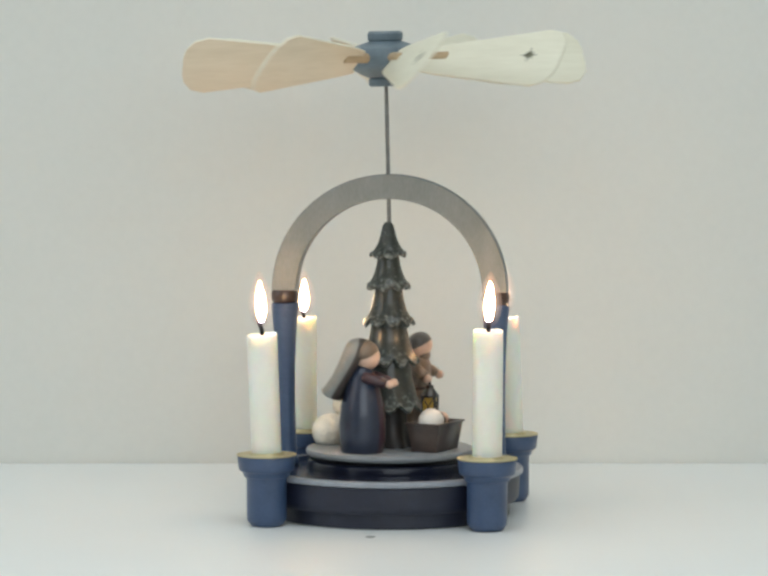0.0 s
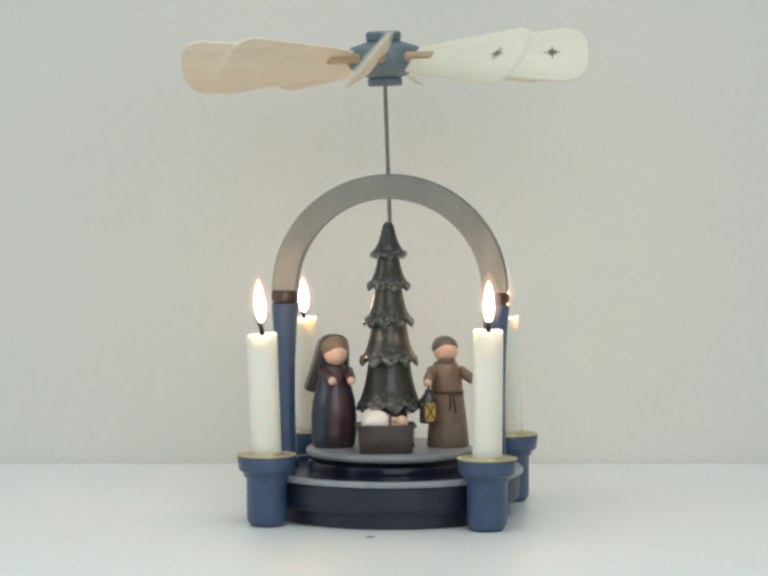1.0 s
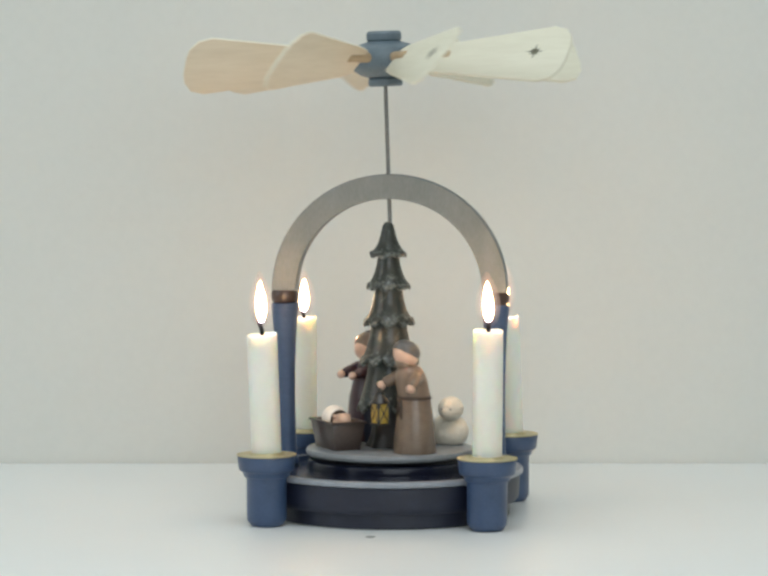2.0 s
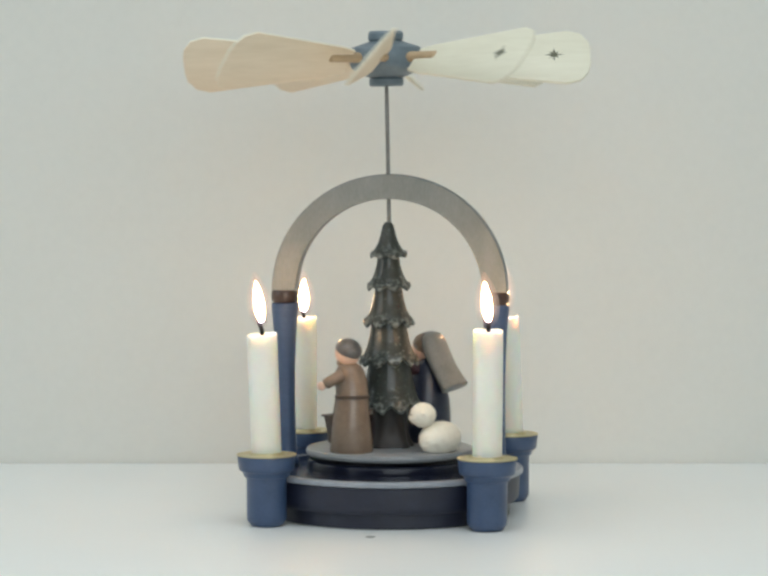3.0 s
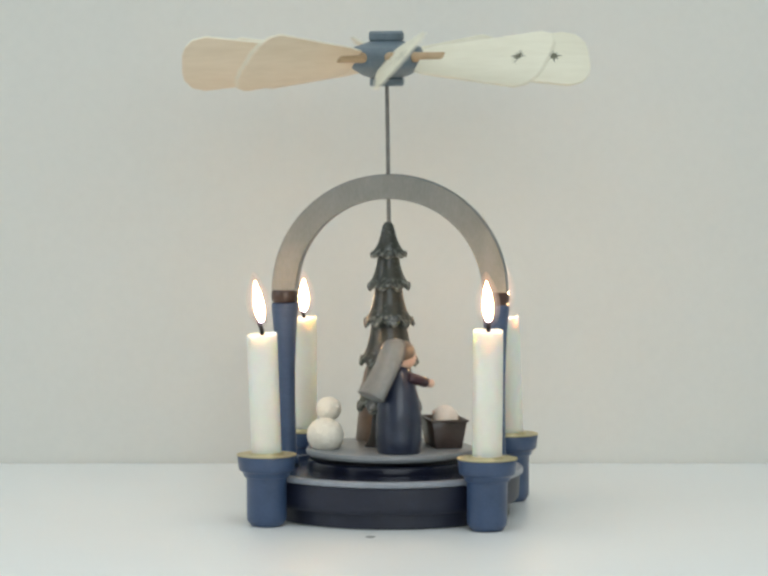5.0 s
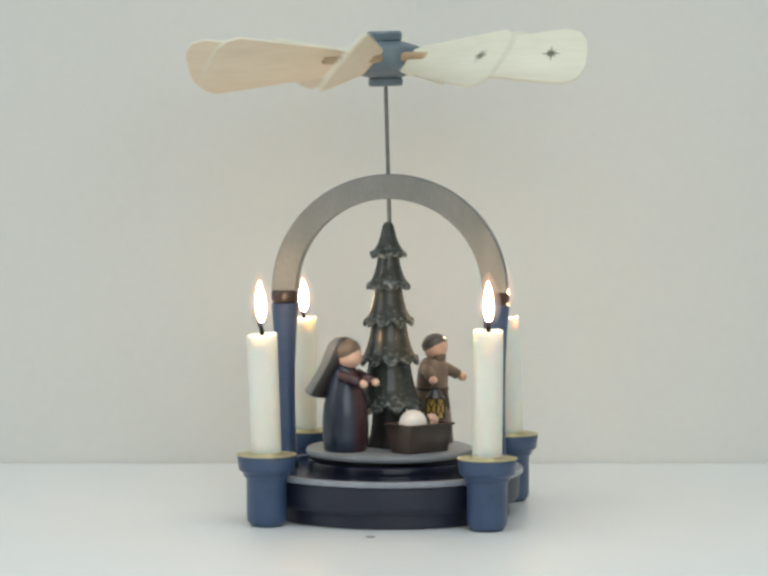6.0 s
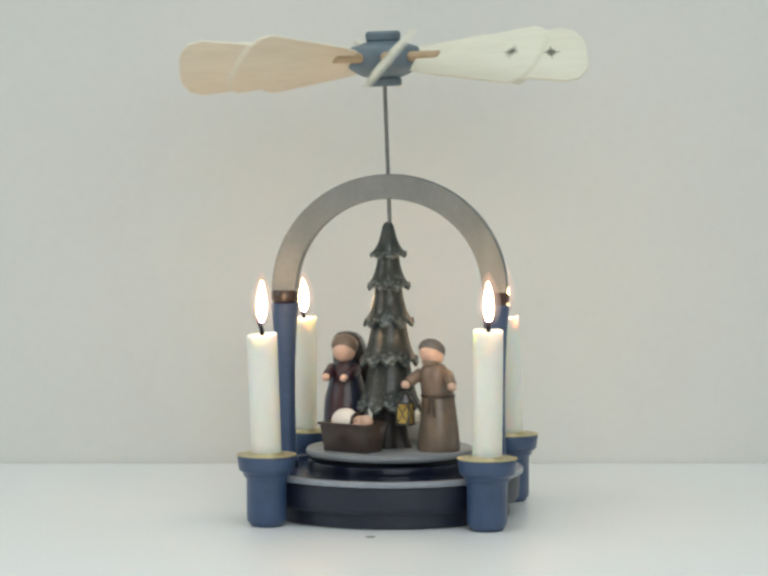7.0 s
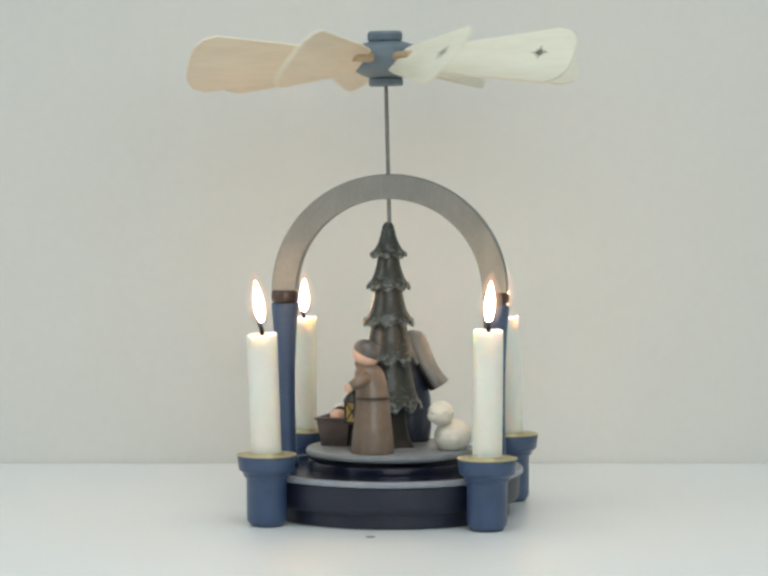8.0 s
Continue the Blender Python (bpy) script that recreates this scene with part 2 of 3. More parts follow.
def window(name, m, w, h):
    thing = tagged(empty(name, m), "white painted window frame, unseen, added for daylight", "window", kind="structure")
    for a, b in (((-w / 2, 0), (-w / 2 + 50, h)), ((w / 2 - 50, 0), (w / 2, h)), ((-w / 2 + 50, 0), (w / 2 - 50, 50)), ((-w / 2 + 50, h - 50), (w / 2 - 50, h)), ((-20, 50), (20, h - 50))):
        bm = bmesh.new()
        box(bm, (a[0], -25, a[1]), (b[0], 25, b[1]), 4)
        part("frame_bar", bm, FRAME_WHITE, thing)


# frames round the added openings, none of them in view
window("added_window_1", pose(-2.07, -0.9, 0.35, 0, 0, 90), 1500, 1300)
window("added_window_3", pose(0.1, -1.25, 1.81, -90, 0, 0) @ pose(0, 0, 0, 0, 0, 180), 1200, 900)
window("added_window_2", pose(0.5, -3.47, 0.35), 2200, 1300)


def table():
    thing = tagged(empty("table", pose(0, -0.207, -0.75)), "white laminate table pushed against the pale wall", "table")
    bm = bmesh.new()
    box(bm, (-800, -400, 722), (800, 400, 750), 2)
    part("tabletop", bm, TABLE, thing, "smooth white tabletop")
    for x in (-740, 740):
        for y in (-340, 340):
            bm = bmesh.new()
            box(bm, (x - 25, y - 25, 0), (x + 25, y + 25, 721.9), 3)
            part("leg", bm, TABLE_EDGE, thing)


table()


def scuff():
    bm = bmesh.new()
    out = [(9 * math.cos(a) * 0.25 + 0.3 * math.sin(3 * a), 2.4 * math.sin(a) + 0.3 * math.cos(2 * a)) for a in [k * math.pi / 8 for k in range(16)]]
    slab(bm, out, 0.02, 0.12)
    ob = part("scuff_mark", bm, MARK)
    ob.location = (-0.0089, -0.079, 0.0)
    tagged(ob, "small faint grey scuff on the white tabletop", "mark")


scuff()

# ---- the standing frame of the candle carousel ----
YAW = -8.4
HOLD = {-1: -50.6, 1: 52.8}
DEPTH = 51.0
POST = 51.0


def carousel_frame():
    thing = tagged(empty("carousel_frame", pose(0, 0, RISE, 0, 0, YAW)), "blue and grey painted wooden candle carousel frame with arch", "carousel")
    # dark disc filling the gap under the base, in place of its shade
    part("base_gap_shade", turned([(0, -2.3), (56.6, -2.3), (57.4, -1.9), (57.6, 4.7), (0, 4.7)], 96), DARK_BLUE, thing, "dark disc as shade in the gap under the base")
    bm = turned([(0, 4.6), (58.8, 4.6), (60.8, 5.0), (61.8, 6.2), (62.2, 8.0), (62.5, 17.0), (61.9, 17.6), (0, 17.6)], 96)
    part("base_plate", bm, DARK_BLUE, thing, "dark blue round base")
    bm = turned([(0, 17.5), (62.9, 17.5), (64.0, 18.1), (64.1, 19.6), (63.4, 20.3), (59.2, 20.3), (58.8, 19.8), (0, 19.8)], 96)
    part("base_rim", bm, GREY_BLUE, thing, "pale grey blue rim of the base")
    bm = turned([(0, 19.7), (58.7, 19.7), (58.7, 20.0), (58.3, 20.3), (0, 20.3)], 96)
    part("base_top", bm, GLOSSY_DARK, thing, "glossy dark blue inner top of the base")
    bm = turned([(0, 20.2), (39.2, 20.2), (39.4, 20.6), (39.2, 23.8), (38.6, 24.4), (9, 24.4), (9, 25.4), (0, 25.4)], 72)
    part("drum", bm, GLOSSY_DARK, thing, "dark drum under the turntable")
    for sx in (-1, 1):
        for sy in (-1, 1):
            bm = turned([(0, -2.3), (6.6, -2.3), (7.2, -2.1), (9.0, 0.2), (9.3, 1.2), (9.4, 20.0), (9.7, 20.5), (10.5, 20.9), (10.7, 21.3), (10.9, 22.6), (11.4, 23.2), (12.7, 23.9), (13.0, 24.5), (13.6, 29.9), (13.5, 30.4), (13.0, 30.8), (0, 30.8)], 48)
            cup = part("candle_holder", bm, BLUE, thing, "blue turned candle cup")
            cup.location = (HOLD[sx] * MM, sy * DEPTH * MM, 0)
            bm = turned([(7.2, 30.7), (13.7, 30.7), (14.0, 30.9), (13.9, 31.3), (13.4, 31.2), (12.6, 30.95), (8.2, 31.1), (7.9, 32.2), (7.2, 32.2)], 40)
            part("drip_tray", bm, BRASS, cup, "thin brass drip ring")
    for sx in (-1, 1):
        bm = turned([(0, 20.9), (6.0, 20.9), (6.2, 21.4), (6.2, 22.6), (5.4, 24.0), (4.9, 30), (4.6, 44), (4.55, 56), (4.8, 70), (5.3, 82), (6.1, 92), (6.5, 97), (6.4, 98.2), (5.6, 98.6), (0, 98.6)], 36)
        post = part("post", bm, BLUE, thing, "slender blue turned post")
        post.matrix_basis = pose((sx * POST + (0.7 if sx < 0 else 0)) * MM, 0, 0, 0, -0.45 if sx < 0 else 0, 0)
        bm = turned([(0, 98.4), (5.3, 98.4), (6.2, 99.4), (6.6, 101.2), (6.5, 103.2), (5.8, 104.6), (0, 104.6)], 36)
        part("collar", bm, BROWN, post, "dark brown wooden collar")
    bm = bmesh.new()
    n, r0, r1, dep = 64, 44.8, 56.8, 4.3
    rows = []
    for k in range(n + 1):
        a = math.pi * k / n
        c, s = math.cos(a), math.sin(a) * 0.985
        e = 0.5
        sect = [(r0, -dep + e), (r0 + e, -dep), (r1 - e, -dep), (r1, -dep + e), (r1, dep - e), (r1 - e, dep), (r0 + e, dep), (r0, dep - e)]
        rows.append([bm.verts.new((r * c, y, 104.6 + r * s)) for r, y in sect])
    for p, q in zip(rows, rows[1:]):
        for k in range(8):
            bm.faces.new((p[k], p[(k + 1) % 8], q[(k + 1) % 8], q[k]))
    bm.faces.new(rows[0]), bm.faces.new(rows[-1][::-1])
    part("arch", bm, ARCH, thing, "grey painted half round arch")
    return thing


carousel_frame()


# ---- candles ----
def flame_bm(h, r):
    pts = [(0, 0), (0.42, 0.03), (0.70, 0.11), (0.92, 0.24), (1.0, 0.38), (0.95, 0.52), (0.78, 0.68), (0.50, 0.83), (0.22, 0.95), (0, 1)]
    bm = bmesh.new()
    lathe(bm, [(p * r, z * h) for p, z in pts], 20)
    return bm


def candle(m, top, seed, flame_h, lift, girth, wick, bend, aside):
    """wick: its height over the wax; bend: how far its end leans; aside: how far the flame stands off the middle."""
    rnd = random.Random(seed)
    thing = tagged(empty("candle", m), "lit ivory wax candle in a blue cup", "candle", "candles on the carousel")
    ph = rnd.uniform(0, 6.28)

    def uneven(a, i):
        return (0.10 * math.sin(2 * a + ph) + 0.06 * math.sin(5 * a), 0.45 * math.sin(a + ph) + 0.18 * math.sin(3 * a + ph) if 5 <= i <= 8 else 0)
    g = girth
    bm = turned([(0, 0.0), (g - 0.4, 0.0), (g - 0.1, 1.0), (g - 0.05, top * 0.5), (g, top - 1.2), (g - 0.05, top - 0.35), (g - 0.3, top), (g - 1.0, top), (g - 2.4, top - 0.9), (2.0, top - 1.6), (0, top - 1.7)], 44, wave=uneven)
    part("wax", bm, WAX, thing)
    bm = bmesh.new()
    rod(bm, (0.3, 0, top - 1.9), (0.1, 0, top + wick * 0.35), 1.0, 1.0)
    rod(bm, (0.1, 0, top + wick * 0.3), (bend * 0.5, 0, top + wick * 0.7), 1.0, 0.95)
    rod(bm, (bend * 0.5, 0, top + wick * 0.66), (bend, 0, top + wick), 0.95, 0.6)
    part("wick", bm, WICK, thing, "bent black wick")
    core = part("flame", flame_bm(flame_h, 2.4), FLAME, thing, "bright yellow white flame")
    core.location = (aside * MM, 0, (top + lift) * MM)
    # the flame's own outer zone, also softening its edge
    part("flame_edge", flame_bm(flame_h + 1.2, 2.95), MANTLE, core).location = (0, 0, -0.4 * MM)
    # three glowing see-through shells, painting the halo beyond the flame itself
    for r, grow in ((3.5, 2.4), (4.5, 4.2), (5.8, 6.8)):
        part("flame_halo", flame_bm(flame_h + grow, r), FLAME_HALO, core).location = (0, 0, -0.35 * grow * MM)
    return core


TURN = Matrix.Rotation(radians(YAW), 4, "Z")


def cup_at(sx, sy, lx, ly):
    p = TURN @ Vector((HOLD[sx] * MM, sy * DEPTH * MM, 0.0306 + RISE))
    return pose(p.x, p.y, p.z, ly, lx, 0)


FLAME_FL = candle(cup_at(-1, -1, -2.1, 0), 56.8, 1, 19.6, 5.4, 7.0, 7.2, -1.8, 0.2)
FLAME_FR = candle(cup_at(1, -1, 0.3, 0), 59.6, 2, 19.2, 3.6, 7.0, 6.6, 1.0, 0.2)
FLAME_RL = candle(cup_at(-1, 1, -0.3, 0), 57.0, 3, 16.5, 2.8, 6.4, 3.8, -0.6, 0.2)
FLAME_RR = candle(cup_at(1, 1, -2.2, 0), 58.2, 4, 19.5, 4.4, 6.4, 5.0, -0.8, -0.4)


# ---- what turns: every turning thing has its origin on the axis, at table height ----
def turntable():
    thing = tagged(empty("turntable"), "round grey blue turntable platform of the carousel", "turntable")
    part("platform", turned([(0, 26.0), (38.8, 26.0), (40.2, 26.8), (40.5, 28.0), (40.0, 29.3), (39.0, 29.8), (0, 29.8)], 96), PLATFORM, thing)
    part("pivot", turned([(0, 25.4), (3.0, 25.4), (3.0, 26.0), (0, 26.0)], 20), STEEL, thing)
    return thing


def wooden_tree():
    thing = tagged(empty("wooden_tree"), "dark green carved wooden fir tree with frosted tips", "tree")
    tiers = [(48.2, 25.0, 9.6, 13.2, 16.2), (70.2, 22.5, 8.0, 10.8, 14.6), (89.0, 20.5, 6.2, 8.2, 12.6), (106.5, 19.0, 4.7, 6.6, 10.8), (122.0, 15.0, 2.7, 5.0, 9.1)]
    part("trunk", turned([(0, 29.7), (11.0, 29.7), (10.8, 30.6), (9.6, 33), (8.8, 36.5), (8.2, 42), (7.8, 54), (0, 54)], 60, wave=lambda a, i: ((1.2, 1.2, 1.2, 0.9, 0.5, 0.3, 0.1, 0)[i] * math.cos(5 * a + 0.6 * math.sin(2 * a)), 0)), TRUNK, thing, "dark trunk with flared roots")
    for n, (z, h, rt, rm, rb) in enumerate(tiers):
        deep = (4.4, 4.2, 3.4, 2.4, 1.6)[n]
        steps = 9

        def hem(a, i, n=n, rb=rb, deep=deep):
            """Rounded petals with sharp notches between them, only along the hem."""
            k = (5, 5, 4.5, 4, 3.5)[n] * a + 0.8 * n
            notch = 1.0 - abs(math.sin(k)) ** 1.2
            swell = 0.25 * math.sin(3 * a + n)
            if i in (steps + 1, steps + 2, steps + 3):
                return (-0.2 * deep * notch + swell * 0.6, deep * notch * 0.75 + swell)
            if i == steps:
                return (-0.06 * deep * notch, 0.25 * deep * notch)
            return (0, 0)
        # a bell: nearly straight above, sweeping out to the lip
        prof = [(0, z + h)]
        for q in range(steps):
            u = q / steps
            prof.append((rt + (rm - rt) * u + (rb - rm) * u ** 3.4, z + h * (1 - u) + (0 if n < 4 or q else -0.4)))
        prof += [(rb * 0.985, z + 0.4), (rb, z - 0.4), (rb * 0.94, z - 1.6), (rm * 0.92, z + deep * 0.62), (0, z + deep * 0.62 + 0.8)]
        if n == 4:
            prof[0:3] = [(0, z + h + 0.9), (1.6, z + h + 0.4), (2.7, z + h - 1.2)]
        bm = turned(prof, 160, wave=hem)
        part("branch_tier", bm, TREE, thing)
    return thing


def blade_bm():
    half = [(22, 6.8), (30, 8.6), (86, 17.0), (92.5, 15.0), (96.2, 10.0), (97.2, 5.0)]
    bm = bmesh.new()
    slab(bm, [(x, y - 2.3) for x, y in half] + [(x, -y - 2.3) for x, y in reversed(half)], -0.7, 0.7, 0.25)
    bm.normal_update()
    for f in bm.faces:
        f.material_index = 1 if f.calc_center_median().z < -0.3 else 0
    return bm


def star_bm():
    bm = bmesh.new()
    for k in range(4):
        a = k * math.pi / 4
        n = 4.6 if k % 2 == 0 else 3.2
        u, v = Vector((math.cos(a), math.sin(a), 0)), Vector((-math.sin(a), math.cos(a), 0))
        lo = [p + Vector((0, 0, 0.72)) for p in (-n * u, -0.8 * v, n * u, 0.8 * v)]
        hi = [p + Vector((0, 0, 0.10 + 0.01 * k)) for p in lo]
        a1, b1 = [bm.verts.new(p) for p in lo], [bm.verts.new(p) for p in hi]
        bm.faces.new(a1[::-1]), bm.faces.new(b1)
        for j in range(4):
            bm.faces.new((a1[j], a1[(j + 1) % 4], b1[(j + 1) % 4], b1[j]))
    return bm


HUB_Z = 216.0
PITCH = 48.0


def propeller():
    thing = tagged(empty("propeller"), "wooden propeller with eight pale blades on a steel rod", "propeller")
    part("shaft", turned([(0, 137.0), (0.95, 137.0), (0.95, 203.0), (0, 203.0)], 16), STEEL, thing, "thin steel rod")
    part("hub", turned([(0, 206.5), (8.0, 206.5), (11.5, 207.8), (16.2, 210.8), (17.2, 212.4), (17.3, 218.8), (16.6, 220.6), (15.2, 221.4), (9.5, 223.2), (7.4, 224.0), (0, 224.0)], 56), HUB, thing, "grey blue turned hub")
    part("hub_cap", turned([(0, 223.8), (7.6, 223.8), (8.3, 224.6), (8.4, 227.4), (7.6, 228.6), (0, 228.6)], 40), HUB, thing)
    part("hub_collar", turned([(0, 202.4), (7.4, 202.4), (8.2, 203.2), (8.2, 205.6), (7.4, 206.6), (0, 206.6)], 40), HUB, thing)
    dowel = blade = star = None
    for k in range(8):
        m = pose(0, 0, HUB_Z * MM, 0, 0, 11.7 + 45 * k) @ pose(0, 0, 0, PITCH, 0, 0)
        if dowel is None:
            bm = bmesh.new()
            rod(bm, (15, 0, 0), (35.5, 0, 0), 2.5, 2.3)
            dowel = part("dowel", bm, DOWEL, thing, "round brown dowel")
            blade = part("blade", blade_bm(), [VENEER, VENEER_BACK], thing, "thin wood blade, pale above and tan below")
            star = part("star", star_bm(), STAR, blade, "small dark stencilled star")
            star.location = (80 * MM, -1.0 * MM, 0)
            dowel.matrix_basis = blade.matrix_basis = m
        else:
            d, b, s = dowel.copy(), blade.copy(), star.copy()
            for o in (d, b, s):
                scene.collection.objects.link(o)
            s.parent = b
            d.matrix_basis = b.matrix_basis = m
    return thing


def at_azimuth(az, r, facing):
    """In millimetres: a spot on the platform; its local +x looks the way of facing (degrees, at the start)."""
    a = radians(az)
    return Matrix.Translation((r * math.cos(a), r * math.sin(a), 29.8)) @ Matrix.Rotation(radians(facing), 4, "Z")


def loft(bm, sections, m, slot, front, segs=32):
    """Stacked ellipses (height, forward offset, half width, half depth, tilt); faces that look forward take the slot front."""
    rings = [[bm.verts.new(m @ Vector((cx + d * math.cos(2 * math.pi * k / segs), w * math.sin(2 * math.pi * k / segs), z + tilt * math.cos(2 * math.pi * k / segs)))) for k in range(segs)] for z, cx, w, d, tilt in sections]
    for p, q in zip(rings, rings[1:]):
        for k in range(segs):
            bm.faces.new((p[k], p[(k + 1) % segs], q[(k + 1) % segs], q[k])).material_index = front if math.cos(2 * math.pi * (k + 0.5) / segs) > 0.3 else slot
    bm.faces.new(rings[0]).material_index = slot
    bm.faces.new(rings[-1][::-1]).material_index = slot


def woman_figurine():
    bm = bmesh.new()
    m = at_azimuth(-119, 26.8, -13)
    made = lathe(bm, [(0, 0), (9.4, 0), (10.1, 0.8), (10.9, 7), (10.9, 15), (10.2, 22), (8.8, 28), (7.3, 34), (5.8, 38), (3.6, 41), (0, 42)], 48, m, 0)
    inv = m.inverted()
    for f in made:
        c = inv @ f.calc_center_median()
        if abs(math.atan2(c.y - 1.0, c.x)) < radians(36):
            f.material_index = 1
    ball(bm, m @ Vector((2.5, 0, 45.2)), (5.9, 5.7, 6.1), 3)
    # forward faces of the veil take the darker brown grey
    loft(bm, [(54.0, -1.6, 1.6, 1.4, 0), (53.3, -1.8, 4.8, 3.8, 0), (51.2, -2.2, 7.2, 5.4, 0), (47.5, -3.4, 8.4, 5.9, 0), (43, -5.2, 9.0, 5.8, 0), (37, -8.4, 9.8, 5.4, 0), (31.5, -11.9, 10.6, 5.0, -0.9), (27.6, -14.4, 11.2, 4.6, -2.4), (26.9, -14.5, 10.9, 4.3, -2.4)], m, 2, 5)
    ball(bm, m @ Vector((1.3, 0, 47.6)), (6.4, 6.8, 5.7), 4)
    for s in (-1, 1):
        rod(bm, m @ Vector((1.5, 6.6 * s, 36.5)), m @ Vector((12.6, 4.9 * s, 33.0)), 2.6, 2.4, 1)
        ball(bm, m @ Vector((14.2, 4.7 * s, 32.8)), (2.0, 2.0, 2.0), 3, 16)
    ob = part("woman_figurine", bm, [ROBE_BLUE, ROBE_WINE, VEIL, SKIN, HAIR_LIGHT, VEIL_FRONT], smooth=50)
    return tagged(ob, "painted wooden woman figurine with a long grey veil", "figurine")


def man_figurine():
    bm = bmesh.new()
    m = at_azimuth(65, 28.0, -15)
    lathe(bm, [(0, 0), (9.9, 0), (10.2, 0.6), (9.6, 8), (8.6, 17), (7.8, 25.4)], 44, m, 0)
    lathe(bm, [(7.6, 25.2), (8.3, 25.5), (8.3, 26.7), (7.6, 27.0)], 44, m, 1)
    lathe(bm, [(7.7, 26.9), (7.6, 33.4), (6.9, 38), (5.4, 40.6), (3.0, 42), (0, 42)], 44, m, 0)
    ball(bm, m @ Vector((0.6, 0, 46.4)), (5.9, 5.9, 6.3), 2)
    ball(bm, m @ Vector((-0.4, 0, 48.0)), (6.3, 6.4, 5.5), 3, turn=Matrix.Rotation(radians(-12), 4, "Y"))
    ball(bm, m @ Vector((3.0, 0, 41.8)), (3.4, 4.2, 3.2), 4, 18)
    rod(bm, m @ Vector((8.0, 0.6, 27)), m @ Vector((9.0, 1.6, 16.5)), 0.6, 0.5, 1)
    rod(bm, m @ Vector((8.0, -0.6, 27)), m @ Vector((9.2, -1.4, 18)), 0.6, 0.5, 1)
    for s in (-1, 1):
        rod(bm, m @ Vector((0, 6.4 * s, 37.0)), m @ Vector((8.0, 11.2 * s, 32.2)), 2.8, 2.5, 0)
        ball(bm, m @ Vector((9.4, 11.9 * s, 31.5)), (2.1, 2.1, 2.1), 2, 16)
    inv = m.inverted()
    for v in bm.verts:
        q = inv @ v.co
        q.x += max(0.0, q.z - 27.0) * 0.16
        q.y -= max(0.0, q.z - 20.0) * 0.085
        v.co = m @ q
    ob = part("man_figurine", bm, [ROBE_BROWN, BELT, SKIN, HAIR, HAIR_LIGHT], smooth=50)
    return tagged(ob, "painted wooden man figurine in a brown robe", "figurine")


def lantern():
    thing = tagged(empty("lantern"), "tiny black lantern with amber panes beside the man figurine", "lantern")
    m = at_azimuth(65, 28.0, -15) @ Matrix.Translation((11.2, -12.6, 12.6)) @ Matrix.Scale(1.15, 4)
    bm = bmesh.new()
    box(bm, (-2.7, -2.7, 0.6), (2.7, 2.7, 9.0), 0.2)
    bm.transform(m)
    part("glass_body", bm, AMBER, thing, "amber lantern panes")
    bm = bmesh.new()
    box(bm, (-3.2, -3.2, 0), (3.2, 3.2, 0.9), 0.2)
    bm.transform(m)
    part("foot", bm, BLACK, thing)
    bm = turned([(0, 8.9), (3.9, 8.9), (4.0, 9.5), (2.4, 11.6), (1.6, 12.6), (1.6, 13.8), (0, 14.2)], 20, m=m)
    part("cap", bm, BLACK, thing)
    bm = bmesh.new()
    rod(bm, (0, 0, 14), (0, 0, 17.4), 0.45, 0.45)
    bm.transform(m)
    part("hanger", bm, BLACK, thing)
    for q in range(4):
        bm = bmesh.new()
        for s in (-1, 1):
            rod(bm, (2.75, -2.3 * s, 1.0), (2.75, 2.3 * s, 8.8), 0.3, 0.3, segs=6)
            rod(bm, (2.75, 2.6 * s, 0.8), (2.75, 2.6 * s, 9.0), 0.4, 0.4, segs=6)
        bm.transform(m @ Matrix.Rotation(q * math.pi / 2, 4, "Z"))
        part("lattice", bm, BLACK, thing)
    return thing


def woolly(bm, centre, radii, turn, grain, amount, sub=4):
    made = bmesh.ops.create_icosphere(bm, subdivisions=sub, radius=1)
    for v in made["verts"]:
        d = noise.noise(v.co * grain) * amount + noise.noise(v.co * grain * 2.3) * amount * 0.6
        v.co = Vector(centre) + turn @ Vector([c * (r + d) for c, r in zip(v.co, radii)])
    return made["verts"]


def sheep():
    thing = tagged(empty("sheep"), "cream white wooly wooden sheep lying down", "sheep")
    m = at_azimuth(153.5, 31.6, 64)
    flat = Matrix()
    bm = bmesh.new()
    for v in woolly(bm, (-0.3, 0, 6.0), (11.7, 8.5, 8.4), flat, 19.0, 0.5, 5):
        v.co.z = max(v.co.z, 0.0)
    bm.transform(m)
    part("body", bm, WOOL, thing, smooth=60)
    bm = bmesh.new()
    woolly(bm, (-0.4, 0, 0), (6.0, 5.9, 5.8), flat, 13.0, 0.5, 5)
    ball(bm, (3.4, 0, -1.2), (2.9, 3.2, 2.9), 0, 16)
    head = m @ Matrix.Translation((8.6, -3.6, 17.8)) @ Matrix.Rotation(radians(-50), 4, "Z")
    bm.transform(head)
    part("head", bm, WOOL, thing, smooth=60)
    for s in (-1, 1):
        bm = bmesh.new()
        ball(bm, (-0.6, 5.2 * s, 1.2), (1.3, 1.5, 0.9), 0, 12)
        bm.transform(head)
        part("ear", bm, WOOL, thing)
        bm = bmesh.new()
        ball(bm, (4.9, 2.35 * s, 0.3), (0.75, 0.45, 0.3), 0, 10)
        bm.transform(head)
        part("eye", bm, BLACK, thing, "dark slit eye")
    return thing


CRIB_AT = at_azimuth(-34, 25.8, -34 + 98)


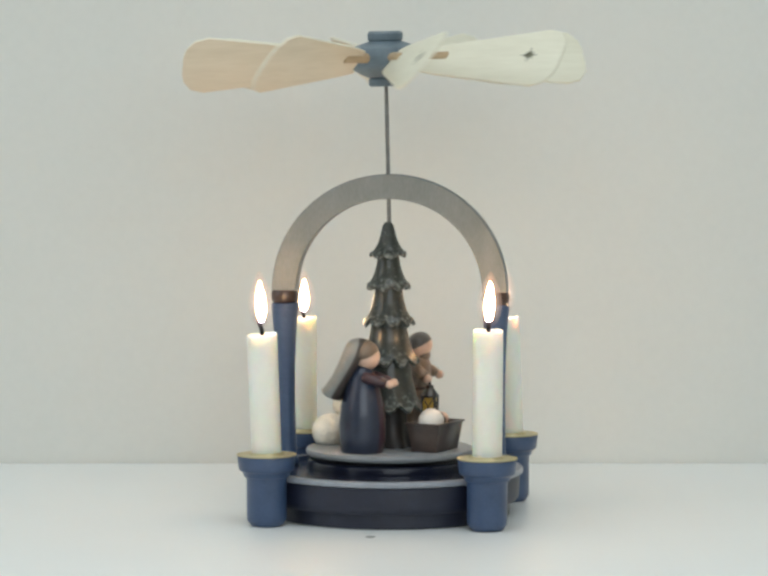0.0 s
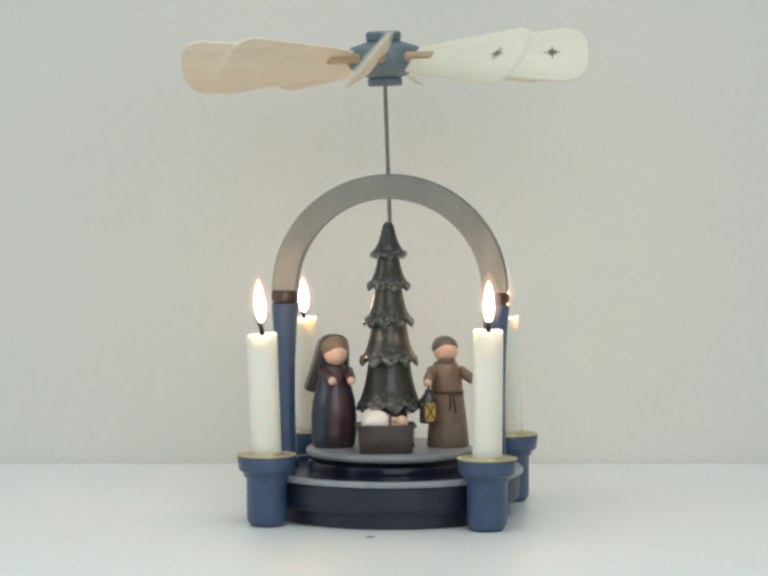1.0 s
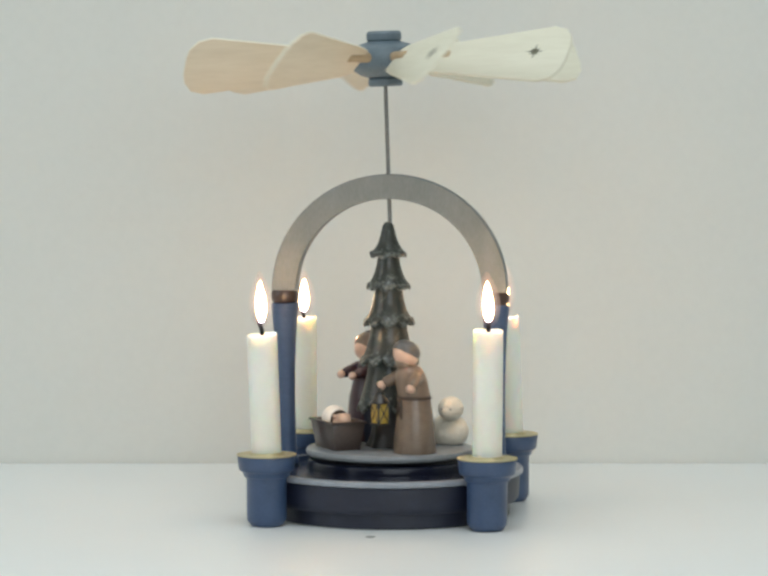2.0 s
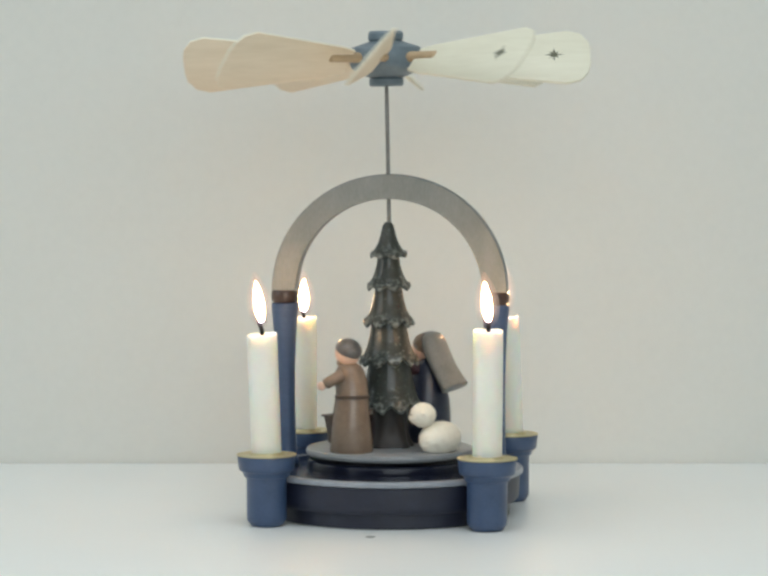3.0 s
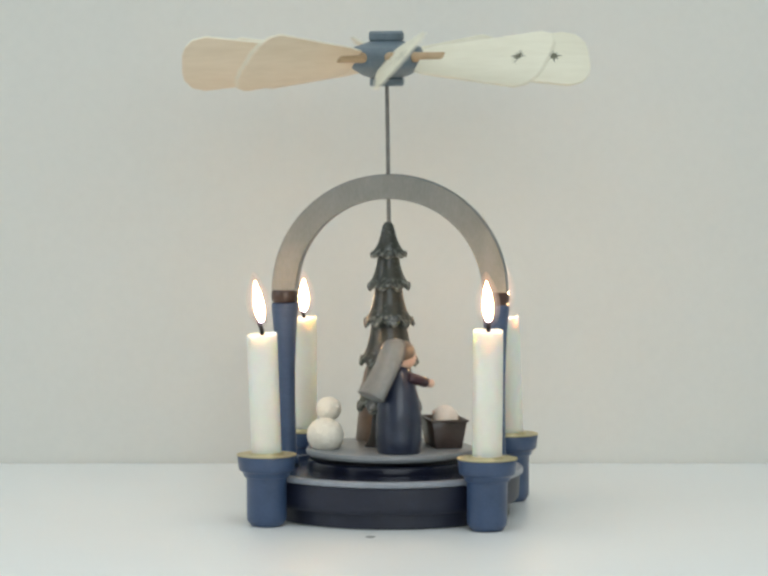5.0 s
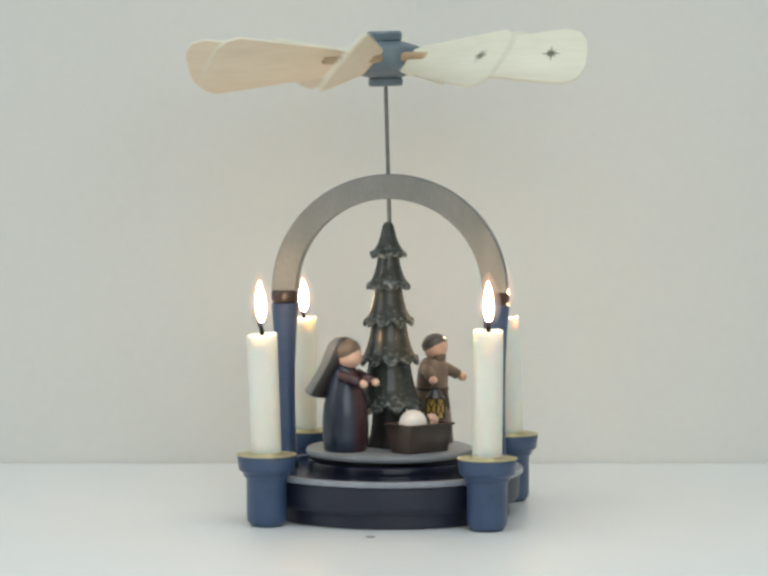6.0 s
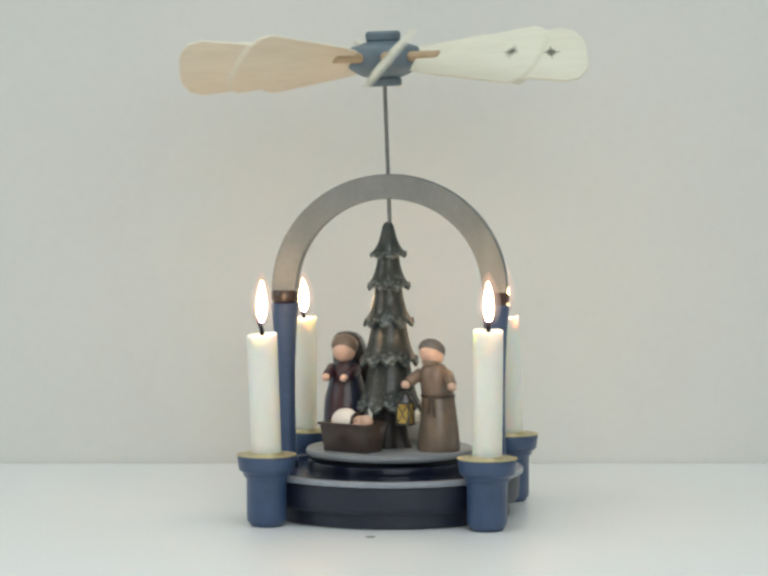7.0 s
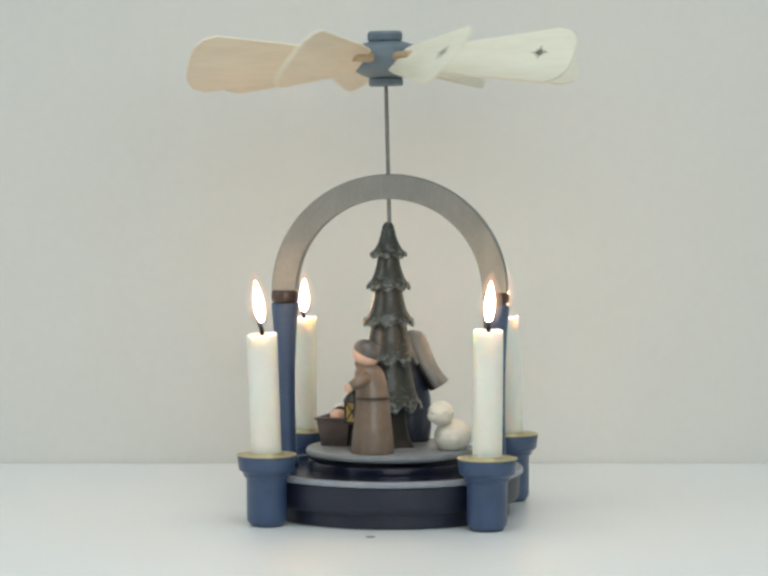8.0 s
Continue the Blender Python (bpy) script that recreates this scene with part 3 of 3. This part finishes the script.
def crib():
    thing = tagged(empty("crib"), "dark brown wooden crib trough lined with straw", "crib")
    bm = bmesh.new()
    lo, hi, ilo, ihi = (12.3, 6.4, 0.0), (13.3, 8.6, 13.0), (11.1, 5.4, 2.0), (11.9, 7.2, 13.0)

    def ring(r):
        return [bm.verts.new((sx * r[0], sy * r[1], r[2])) for sx, sy in ((-1, -1), (1, -1), (1, 1), (-1, 1))]
    rings = [ring(r) for r in (lo, hi, ihi, ilo)]
    for p, q in zip(rings, rings[1:]):
        for k in range(4):
            bm.faces.new((p[k], p[(k + 1) % 4], q[(k + 1) % 4], q[k]))
    bm.faces.new(rings[0]), bm.faces.new(rings[-1])
    bmesh.ops.bevel(bm, geom=list(bm.edges), offset=0.35, segments=2, affect="EDGES", profile=0.5)
    bm.transform(CRIB_AT)
    part("trough", bm, CRIB, thing)
    bm = bmesh.new()
    out, inn = (14.3, 9.3), (12.4, 7.5)
    loops = [[bm.verts.new((sx * q[0], sy * q[1], z)) for sx, sy in ((-1, -1), (1, -1), (1, 1), (-1, 1))] for q, z in ((out, 12.7), (out, 13.8), (inn, 13.8), (inn, 12.7))]
    for p, q in zip(loops, loops[1:] + loops[:1]):
        for k in range(4):
            bm.faces.new((p[k], p[(k + 1) % 4], q[(k + 1) % 4], q[k]))
    bmesh.ops.bevel(bm, geom=list(bm.edges), offset=0.3, segments=2, affect="EDGES", profile=0.5)
    bm.transform(CRIB_AT)
    part("rim", bm, CRIB, thing, "dark overhanging rim")
    rnd = random.Random(5)
    bm = bmesh.new()
    for k in range(90):
        x, y = rnd.uniform(-10.6, 10.6), rnd.uniform(-6.4, 6.4)
        a, e = rnd.uniform(0, 6.28), rnd.uniform(-0.1, 0.35)
        n = rnd.uniform(3, 6)
        p = Vector((x, y, rnd.uniform(9.5, 12.2)))
        q = p + Vector((math.cos(a) * n, math.sin(a) * n * 0.5, n * e))
        q.x, q.y = max(-11.4, min(11.4, q.x)), max(-7.2, min(7.2, q.y))
        rod(bm, p, q, 0.28, 0.2, segs=5)
    box(bm, (-11.0, -5.6, 1.9), (11.0, 5.6, 10.4))
    bm.transform(CRIB_AT)
    tagged(part("straw", bm, STRAW, thing, "short yellow brown straw"), kind="stuff")
    return thing


def infant_doll():
    bm = bmesh.new()
    ball(bm, (-4.2, 0, 13.6), (7.2, 6.0, 6.6), 0)
    ball(bm, (3.6, 0, 13.2), (4.0, 4.0, 3.8), 1, 18)
    ball(bm, (7.6, 0, 14.4), (3.3, 3.3, 3.2), 1, 18)
    lathe(bm, [(4.1, -0.5), (4.6, -0.5), (4.7, 0.0), (4.6, 0.5), (4.1, 0.5)], 24, Matrix.Translation((2.0, 0, 13.8)) @ Matrix.Rotation(math.pi / 2, 4, "Y"), 2)
    for s in (-1, 1):
        rod(bm, (3.0, 2.6 * s, 15.2), (5.2, 4.0 * s, 16.0), 1.1, 0.9, 1)
    bm.transform(CRIB_AT)
    return tagged(part("infant_doll", bm, [CLOTH, SKIN, BELT], smooth=50), "tiny wooden infant doll wrapped in white cloth", "figurine")


TURNING = [turntable(), woman_figurine(), man_figurine(), lantern(), sheep(), crib(), infant_doll()]
FIR = wooden_tree()
ROTOR = propeller()

# ---- what moves ----
# seconds and degrees turned, clockwise from above
TURNED = [(0, 0), (0.5, 30.4), (1.0, 60.8), (1.6, 104.5), (2.3, 149), (2.91, 189), (3.5, 226), (4.0, 258), (4.5, 290), (5.1, 328), (5.8, 370), (6.0, 383), (6.5, 419), (7.1, 467), (7.6, 506), (8.0, 532)]


def motions():
    for ob in TURNING:
        walk(ob, [(t, pose(0, 0, RISE, 0, 0, -a)) for t, a in TURNED])
    base, foot = Matrix.Translation((0, 0, 0.031 + RISE)), Matrix.Translation((0, 0, -0.031))
    walk(FIR, [(t, base @ pose(0, 0, 0, 0, -0.45, 0) @ pose(0, 0, 0, 0, 0, -a) @ foot) for t, a in TURNED])
    sway, drop = Matrix.Translation((-0.0008, 0, 0.160 + RISE)), Matrix.Translation((0, 0, -0.160))
    walk(ROTOR, [(t, sway @ pose(0, 0, 0, 0, -1.3, 0) @ pose(0, 0, 0, 0, 0, 90 - a) @ pose(0, 0, 0, 0, -0.8, 0) @ pose(0, 0, 0, 0, 0, -90) @ drop) for t, a in TURNED])
    leans = {
        FLAME_FL: [(0, -1), (0.5, -3), (1.0, -3), (1.5, 2), (2.2, -2), (3.0, -6), (3.5, -9), (4.0, -8), (4.5, -11), (5.2, -5), (6.0, -1), (6.5, -2), (7.0, 2), (7.5, -3), (8.0, -7)],
        FLAME_FR: [(0, 2), (0.5, 1), (1.0, 0), (1.5, 0), (2.2, -4), (3.0, -6), (3.5, -9), (4.0, -7), (4.5, -5), (5.2, -3), (6.0, -1), (6.5, -2), (7.0, -1), (7.5, 1), (8.0, 3)],
        FLAME_RL: [(0, 1), (1.0, -1), (2.2, 1), (3.0, 0), (4.0, -2), (5.2, 0), (6.5, -1), (8.0, 1)],
        FLAME_RR: [(0, -2), (1.0, -1), (2.2, 0), (3.0, -1), (4.0, 0), (5.2, -1), (6.5, 0), (8.0, -1)],
    }
    for flame, rows in leans.items():
        x, y, z = flame.location
        walk(flame, [(t, pose(x, y, z, 0, a, 0)) for t, a in rows])


motions()
